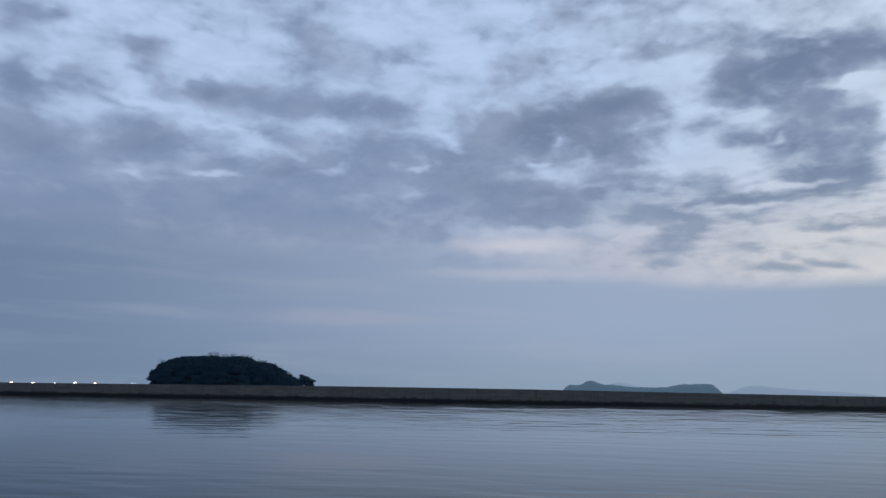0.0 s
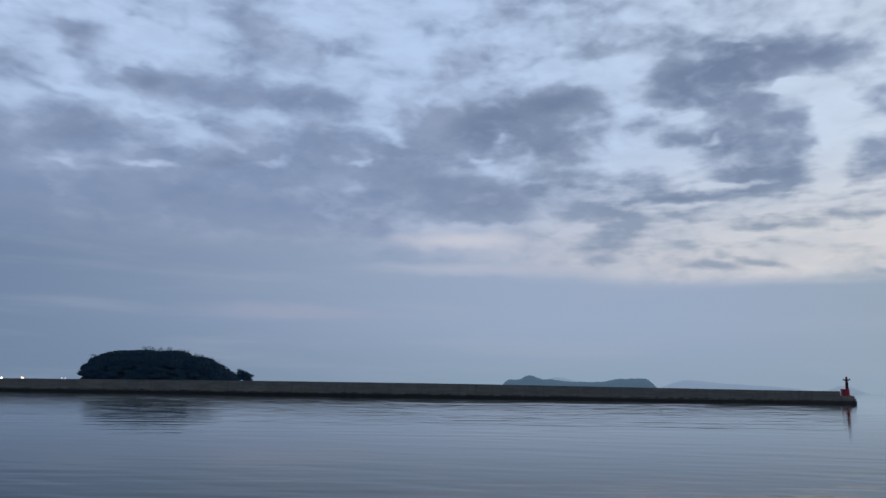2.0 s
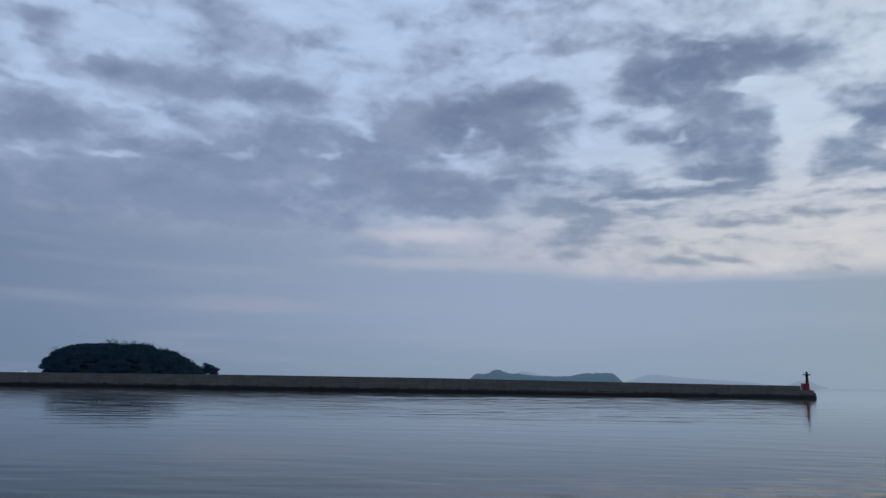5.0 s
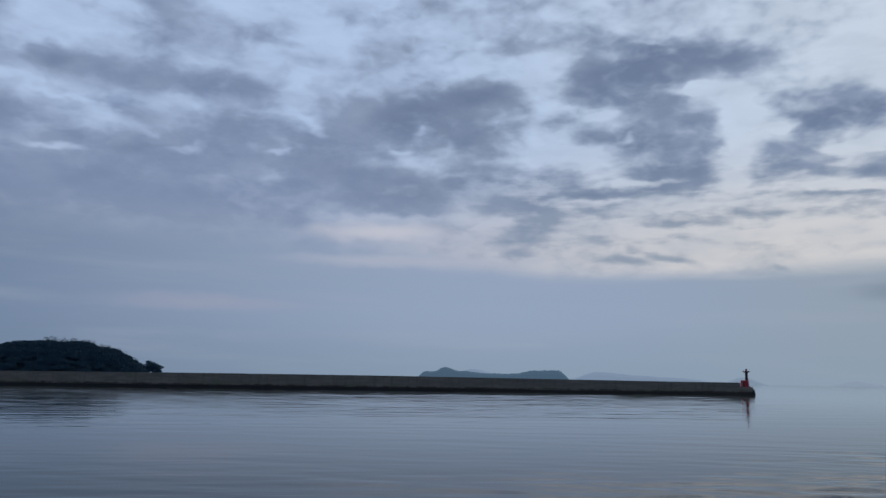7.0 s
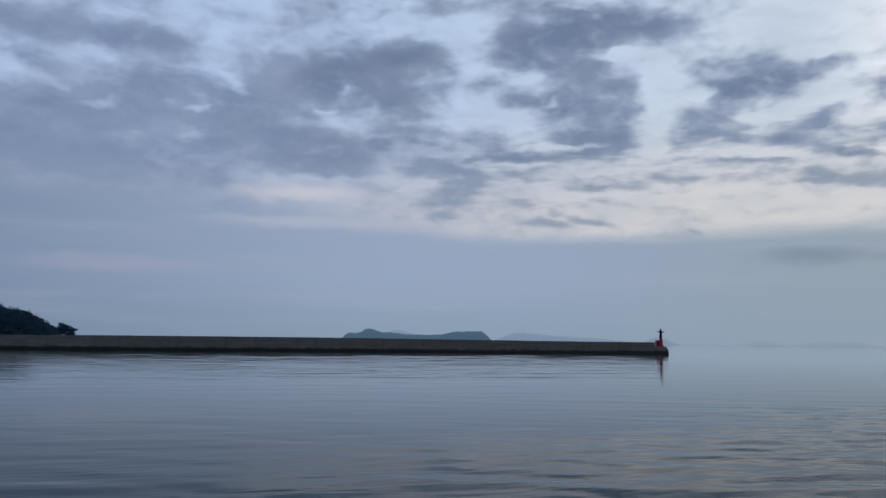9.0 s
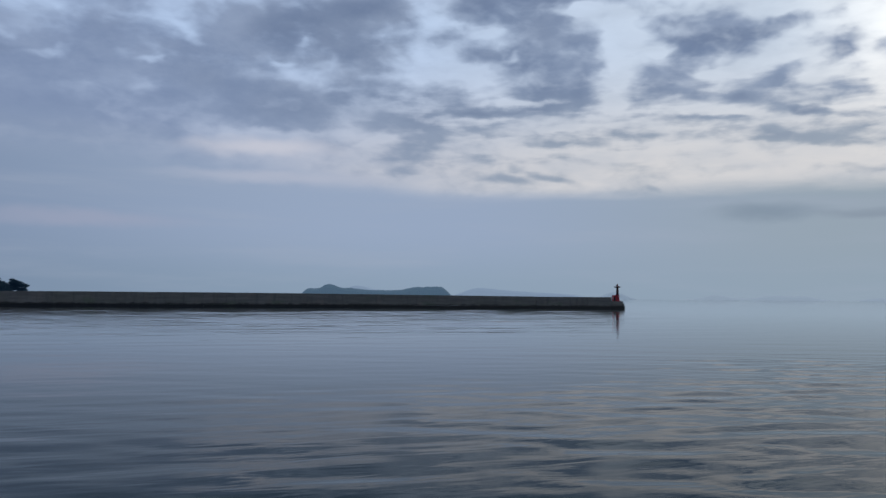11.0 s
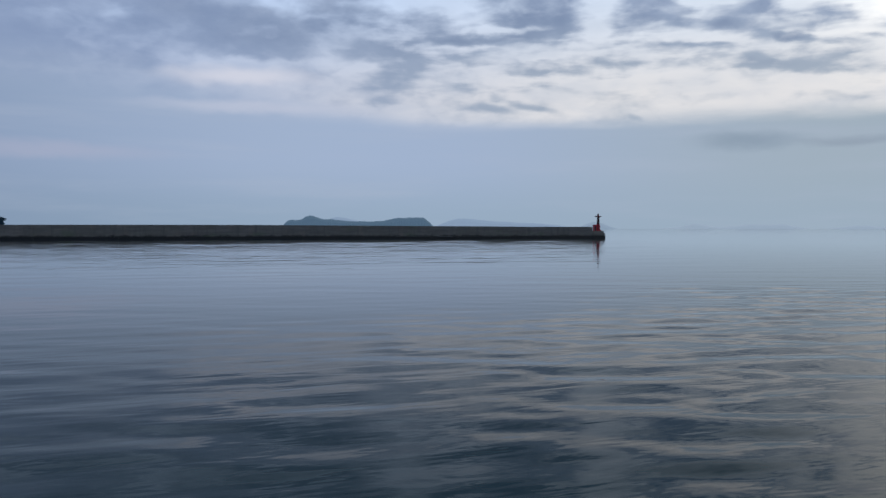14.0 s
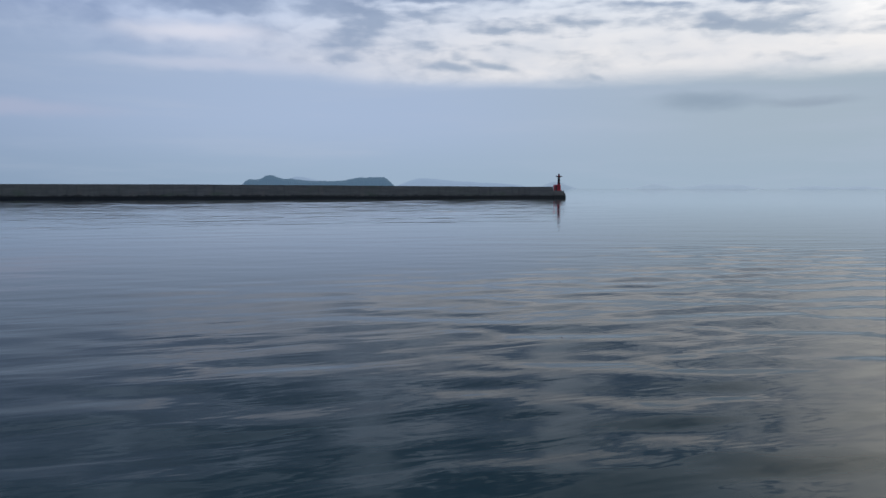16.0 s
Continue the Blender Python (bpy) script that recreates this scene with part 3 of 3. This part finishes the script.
    ob = mesh_object("water", verts, np.stack([a, a + 1, a + nx + 1, a + nx], axis=-1), WATER)
    ob.data.polygons.foreach_set("use_smooth", np.ones(len(ob.data.polygons), dtype=bool))
    tagged(ob, "calm dark blue-green sea with low ripples", "water", kind="structure")


build_sea()


# ---- the breakwater ----
SLOPE = math.degrees(math.atan(-0.10))
QUAY_LENGTH = math.hypot(1, 0.10)


def line_y(x):
    return 222.0 - 0.10 * x


def crest(x):
    """Height of the wall's top: the older stretches have sunk a little."""
    if x > 98.8:
        return 3.42
    if x > 20.0:
        return 3.85 - 0.40 * (x - 20.0) / 78.8
    return 3.85 - 0.5 * min(1.0, max(0.0, (-25.0 - x) / 110.0))


def build_breakwater():
    root = empty("breakwater", (0, 222, 0), SLOPE)
    tagged(root, "long grey concrete breakwater with a dark weed-covered foot", "breakwater", kind="structure")
    rnd = random.Random(3)
    edges = [122.1, 98.8]
    while edges[-1] > -420:
        edges.append(edges[-1] - rnd.choice((16.0, 18.0, 20.0, 20.0)))
    for b, a in zip(edges, edges[1:]):
        # local x runs along the wall
        xa, xb = a * QUAY_LENGTH, b * QUAY_LENGTH
        top = crest((a + b) / 2)
        front = rnd.uniform(-0.02, 0.02)
        wall = box(xa + 0.008, xb - (0.008 if b < 98 or b > 99 else 0.05), front, 2.2, 0.74, top, 0.025)
        for v in wall.verts:
            if v.co.z > 2.0:
                v.co.z += crest(v.co.x / QUAY_LENGTH) - top
        part("wall_section", wall, CONCRETE, root)
        part("joint_filler", box(xa - 0.06, xa + 0.06, front + 0.12, 5.7, -2.4, min(top, 2.05) - 0.05), WET_CONCRETE, root, "dark recessed joint filler")
        part("joint_seal", box(xa - 0.06, xa + 0.06, 0.12, 2.0, 1.9, crest(a) - 0.06), WET_CONCRETE, root, "dark recessed joint filler")
        part("footing", box(xa + 0.015, xb - 0.015, front - 0.35, 6.0, -2.5, 0.70 + rnd.uniform(-0.03, 0.03), 0.06), WET_CONCRETE, root, "black weed-covered wet footing")
        part("deck_slab", box(xa + 0.02, xb - 0.02, 2.21, 6.0, 0.84, 2.1, 0.04), CONCRETE, root)
    xa, xb = 122.1 * QUAY_LENGTH, 125.7 * QUAY_LENGTH
    part("end_platform", box(xa - 0.01, xb, 0.0, 6.0, 0.83, 2.2, 0.05), CAP_CONCRETE, root)
    part("footing", box(xa - 0.01, xb + 0.45, -0.35, 6.4, -2.5, 0.82, 0.06), WET_CONCRETE, root)
    part("end_step", box(xb + 0.01, xb + 0.42, 0.0, 6.0, 0.83, 1.55, 0.04), WET_CONCRETE, root)
    return root


build_breakwater()


def build_beacon():
    x = 124.75
    root = empty("harbour_beacon", (x, line_y(x) + 1.5, 2.2), SLOPE)
    tagged(root, "small red harbour light tower on the breakwater's end", "lighthouse")
    part("plinth", box(-0.68, 0.68, -0.68, 0.68, 0.0, 0.25, 0.04), RED, root)
    part("pedestal", lathe([(0.60, 0.25), (0.58, 1.2), (0.55, 1.8), (0.43, 1.96)], 16), RED, root)
    part("column", lathe([(0.42, 1.94), (0.37, 3.2), (0.33, 4.05)], 16), BACKLIT_RED, root)
    gallery = part("gallery", lathe([(0.33, 4.0), (0.6, 4.1), (0.98, 4.2), (1.0, 4.36), (0.94, 4.38)], 20), BACKLIT_RED, root)
    for k in range(8):
        a = k * math.pi / 4
        part("railing_post", tube([(0.8 * math.cos(a), 0.8 * math.sin(a), 4.35), (0.8 * math.cos(a), 0.8 * math.sin(a), 4.62)], 0.03, 5), DARK_STEEL, gallery)
    part("lantern", lathe([(0.32, 4.35), (0.32, 4.45), (0.26, 4.48), (0.26, 4.82), (0.3, 4.84)], 16), LENS, root, "unlit red lantern")
    part("lantern_cap", lathe([(0.36, 4.83), (0.32, 4.92), (0.14, 5.06), (0.04, 5.24)], 16), BACKLIT_RED, root)
    # battery hut against the pedestal, with a dark doorway
    hut = join(box(-1.55, -0.55, -0.5, -0.38, 1.55, 1.85, 0.02), box(-1.55, -1.36, -0.5, -0.38, 0.02, 1.55), box(-0.80, -0.55, -0.5, -0.38, 0.02, 1.55), box(-1.55, -0.55, -0.38, 0.5, 0.02, 1.85, 0.02))
    hut_ob = part("equipment_hut", hut, RED, root)
    part("hut_door", box(-1.34, -0.82, -0.42, -0.39, 0.04, 1.53), DARK_STEEL, hut_ob, "dark recessed steel door")
    part("ladder", join(tube([(-0.12, -0.64, 0.3), (-0.12, -0.42, 4.1)], 0.02, 5), tube([(0.12, -0.64, 0.3), (0.12, -0.42, 4.1)], 0.02, 5), *[tube([(-0.12, -0.64 + 0.2 * k / 12, 0.4 + 0.3 * k), (0.12, -0.64 + 0.2 * k / 12, 0.4 + 0.3 * k)], 0.015, 5) for k in range(12)]), DARK_STEEL, root)


build_beacon()


# ---- the wooded island behind the wall ----
ISLE_D, ISLE_AZ, ISLE_W = 700.0, -14.6, 66.0


def isle_top(u):
    s = (u + 0.15) / (0.87 if u < -0.15 else 0.98)
    return max(0.0, 1.0 - abs(s) ** (4.4 if s < 0 else 2.85))


def build_island():
    root = empty("wooded_island", polar(ISLE_AZ, ISLE_D), -ISLE_AZ)
    tagged(root, "steep little island covered with dark evergreen wood", "island", kind="structure")
    depth = 46.0

    def ground(x, y):
        u = x / ISLE_W
        v = min(1.0, abs(y) / (depth * (1 - 0.35 * abs(u))))
        return 22.6 * isle_top(u) * (1 - v ** 3.2) + 1.5 * noise.noise((x * 0.08, y * 0.08, 0)) - 0.6

    nx, ny = 60, 34
    verts = [(x, y, ground(x, y)) for y in np.linspace(-depth, depth, ny) for x in np.linspace(-ISLE_W, ISLE_W, nx)]
    faces = [(j * nx + i, j * nx + i + 1, (j + 1) * nx + i + 1, (j + 1) * nx + i) for j in range(ny - 1) for i in range(nx - 1)]
    mesh_object("ground", [(x, y, z) for x, y, z in verts], faces, SOIL, root)
    rnd = random.Random(11)
    centres, radii = [], []
    while len(centres) < 13200:
        x, y = rnd.uniform(-ISLE_W, ISLE_W), rnd.uniform(-depth, depth)
        g = ground(x, y)
        if g < 0.6 or x > 56 or x < -60 or (y > 6 and rnd.random() < 0.85):
            continue
        # one domed crown of a dozen clumps
        wide = rnd.choice((2.4, 3.0, 3.6, 4.4, 6.0))
        tall = rnd.uniform(0.2, 1.6) + wide * 0.25
        for k in range(12):
            a, d = rnd.uniform(0, 6.283), math.sqrt(rnd.random()) * wide * 0.8
            centres.append((x + d * math.cos(a), y + d * math.sin(a), g + tall + wide * 0.55 * math.sqrt(1 - (d / wide) ** 2) - 0.6))
            w = wide * rnd.uniform(0.26, 0.42)
            radii.append((w, w, w * 0.7))
    v, f = leaf_cloud(np.array(centres), np.array(radii), 40, 0.5)
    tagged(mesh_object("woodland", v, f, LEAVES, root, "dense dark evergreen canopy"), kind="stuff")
    # pale, thin crowns that stand out along the skyline
    for u in (-0.27, -0.2, -0.1, -0.04, 0.0, 0.16, 0.21, 0.34, 0.38, 0.5, 0.56, -0.83):
        x = u * ISLE_W
        y = -4 + rnd.uniform(-4, 4)
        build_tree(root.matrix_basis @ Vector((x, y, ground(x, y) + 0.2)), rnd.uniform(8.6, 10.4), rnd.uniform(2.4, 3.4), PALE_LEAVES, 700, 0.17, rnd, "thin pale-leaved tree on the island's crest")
    # the leaning pine at the island's foot
    for x, h, w in ((57.5, 13.0, 4.0), (61.0, 16.2, 4.8), (64.6, 12.0, 3.4)):
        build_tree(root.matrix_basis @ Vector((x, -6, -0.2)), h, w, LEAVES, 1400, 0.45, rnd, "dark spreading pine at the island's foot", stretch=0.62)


def build_tree(at, height, spread, leaves, count, size, rnd, label, stretch=0.8):
    root = empty("tree", at, rnd.uniform(0, 360))
    tagged(root, label, "tree", group="trees of the island")
    lean = rnd.uniform(-0.6, 0.6)
    stem = [(lean * k * k / 16, 0.1 * math.sin(k), height * 0.72 * k / 4) for k in range(5)]
    limbs = [tube(stem, [0.32, 0.27, 0.22, 0.17, 0.1], 6)]
    centres, radii = [], []
    for k in range(8):
        a = k * 2.4 + rnd.uniform(-0.4, 0.4)
        base = Vector(stem[2]).lerp(Vector(stem[4]), rnd.random())
        tip = base + Vector((math.cos(a) * spread * rnd.uniform(0.4, 0.9), math.sin(a) * spread * rnd.uniform(0.4, 0.9), height * rnd.uniform(0.08, 0.24)))
        limbs.append(tube([base, base.lerp(tip, 0.5) + Vector((0, 0, 0.15)), tip], [0.1, 0.07, 0.03], 5))
        centres.append(tuple(tip))
        w = spread * rnd.uniform(0.5, 0.75)
        radii.append((w, w, w * stretch))
    part("trunk", join(*limbs), BARK, root)
    v, f = leaf_cloud(np.array(centres), np.array(radii), count // 8, size)
    mesh_object("crown", v, f, leaves, root)


build_island()


# ---- distant land ----
def ridge(name, label, mat, d, az0, az1, shape, rough, depth, seed, canopy=0.0):
    """A long hill: shape(u) gives its height in metres for u from 0 to 1."""
    nx, ny = 260, 9
    rnd = random.Random(seed)
    verts = []
    for j in range(ny):
        back = j / (ny - 1)
        for i in range(nx):
            u = i / (nx - 1)
            h = shape(u) * math.sin(math.pi * min(1.0, 0.08 + 0.92 * back)) ** 0.6 if 0 < j < ny - 1 else 0.0
            if h > 0:
                h += rough * noise.fractal((u * 14 + seed, back * 3, seed), 0.8, 2.1, 5) * min(1.0, shape(u) / 8)
                h += canopy * rnd.uniform(0, 1) * min(1.0, shape(u) / 10)
            p = polar(az0 + (az1 - az0) * u, d + depth * back)
            verts.append((p.x, p.y, max(h, 0.0) - 1.0))
    faces = [(j * nx + i, j * nx + i + 1, (j + 1) * nx + i + 1, (j + 1) * nx + i) for j in range(ny - 1) for i in range(nx - 1)]
    ob = mesh_object(name, verts, faces, mat)
    tagged(ob, label, "island", kind="structure")


def bell(u, at, width):
    return math.exp(-((u - at) / width) ** 2)


def blunt(u, power=6):
    return max(0.0, 1 - abs(2 * u - 1) ** power)


def far_shape(u):
    return (27 + 13 * bell(u, 0.05, 0.06) + 22 * bell(u, 0.20, 0.07) + 6 * bell(u, 0.34, 0.08) + 14 * bell(u, 0.80, 0.12) + 14 * bell(u, 0.93, 0.07)) * blunt(u, 14)


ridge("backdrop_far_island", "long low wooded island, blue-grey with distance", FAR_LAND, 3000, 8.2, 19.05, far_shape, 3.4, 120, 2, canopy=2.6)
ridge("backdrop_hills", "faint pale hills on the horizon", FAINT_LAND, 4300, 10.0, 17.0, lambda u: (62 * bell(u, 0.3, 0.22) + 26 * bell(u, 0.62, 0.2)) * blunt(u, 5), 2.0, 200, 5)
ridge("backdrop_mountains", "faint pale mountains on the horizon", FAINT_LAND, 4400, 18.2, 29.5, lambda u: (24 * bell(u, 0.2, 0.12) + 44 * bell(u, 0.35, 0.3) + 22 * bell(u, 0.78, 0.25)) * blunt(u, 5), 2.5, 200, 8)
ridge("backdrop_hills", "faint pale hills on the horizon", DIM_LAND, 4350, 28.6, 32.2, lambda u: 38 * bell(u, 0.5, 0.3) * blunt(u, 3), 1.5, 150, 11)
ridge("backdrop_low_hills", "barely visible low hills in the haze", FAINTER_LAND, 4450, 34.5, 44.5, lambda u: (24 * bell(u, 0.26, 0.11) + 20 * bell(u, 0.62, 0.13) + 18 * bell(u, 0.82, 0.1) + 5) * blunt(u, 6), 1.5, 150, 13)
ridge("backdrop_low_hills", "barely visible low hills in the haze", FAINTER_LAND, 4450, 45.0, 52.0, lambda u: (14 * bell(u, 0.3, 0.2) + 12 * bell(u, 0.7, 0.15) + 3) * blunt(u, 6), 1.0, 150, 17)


# ---- lamps on the far quay ----
def build_quay():
    root = empty("far_quay", polar(-25.5, 900), 25.5)
    tagged(root, "low dark concrete quay across the harbour", "quay", kind="structure")
    part("deck", box(-120, 90, -6, 6, -2, 1.4, 0.05), CONCRETE, root)
    for az, tone in ((-27.97, LAMP_WARM), (-26.77, LAMP_WHITE), (-25.52, LAMP_WHITE), (-24.34, LAMP_WHITE), (-23.17, LAMP_WARM)):
        p = polar(az, 900)
        lamp = empty("quay_lamp", (p.x, p.y, 1.3), -az)
        tagged(lamp, "lit floodlight on a short post on the quay", "lamp", group="lamps on the quay")
        tall = 3.1 if az < -25 else 3.75
        part("post", tube([(0, 0, 0), (0, 0, tall)], [0.12, 0.08], 8), DARK_STEEL, lamp)
        part("lamp_head", box(-1.1, 1.1, -0.3, 0.3, tall, tall + 0.5, 0.1), tone, lamp, "glowing lamp head")
    for az in (-20.95, -20.75):
        p = polar(az, 900)
        lamp = empty("quay_lamp", (p.x, p.y, 1.3), -az)
        tagged(lamp, "slim lit lamp post on the quay", "lamp", group="lamps on the quay")
        part("post", tube([(0, 0, 0), (0, 0, 3.6)], 0.06, 8), DARK_STEEL, lamp)
        part("lamp_head", lathe([(0.08, 3.6), (0.17, 3.7), (0.17, 4.7), (0.08, 4.8)], 10), LAMP_DIM, lamp, "small glowing lamp")


build_quay()
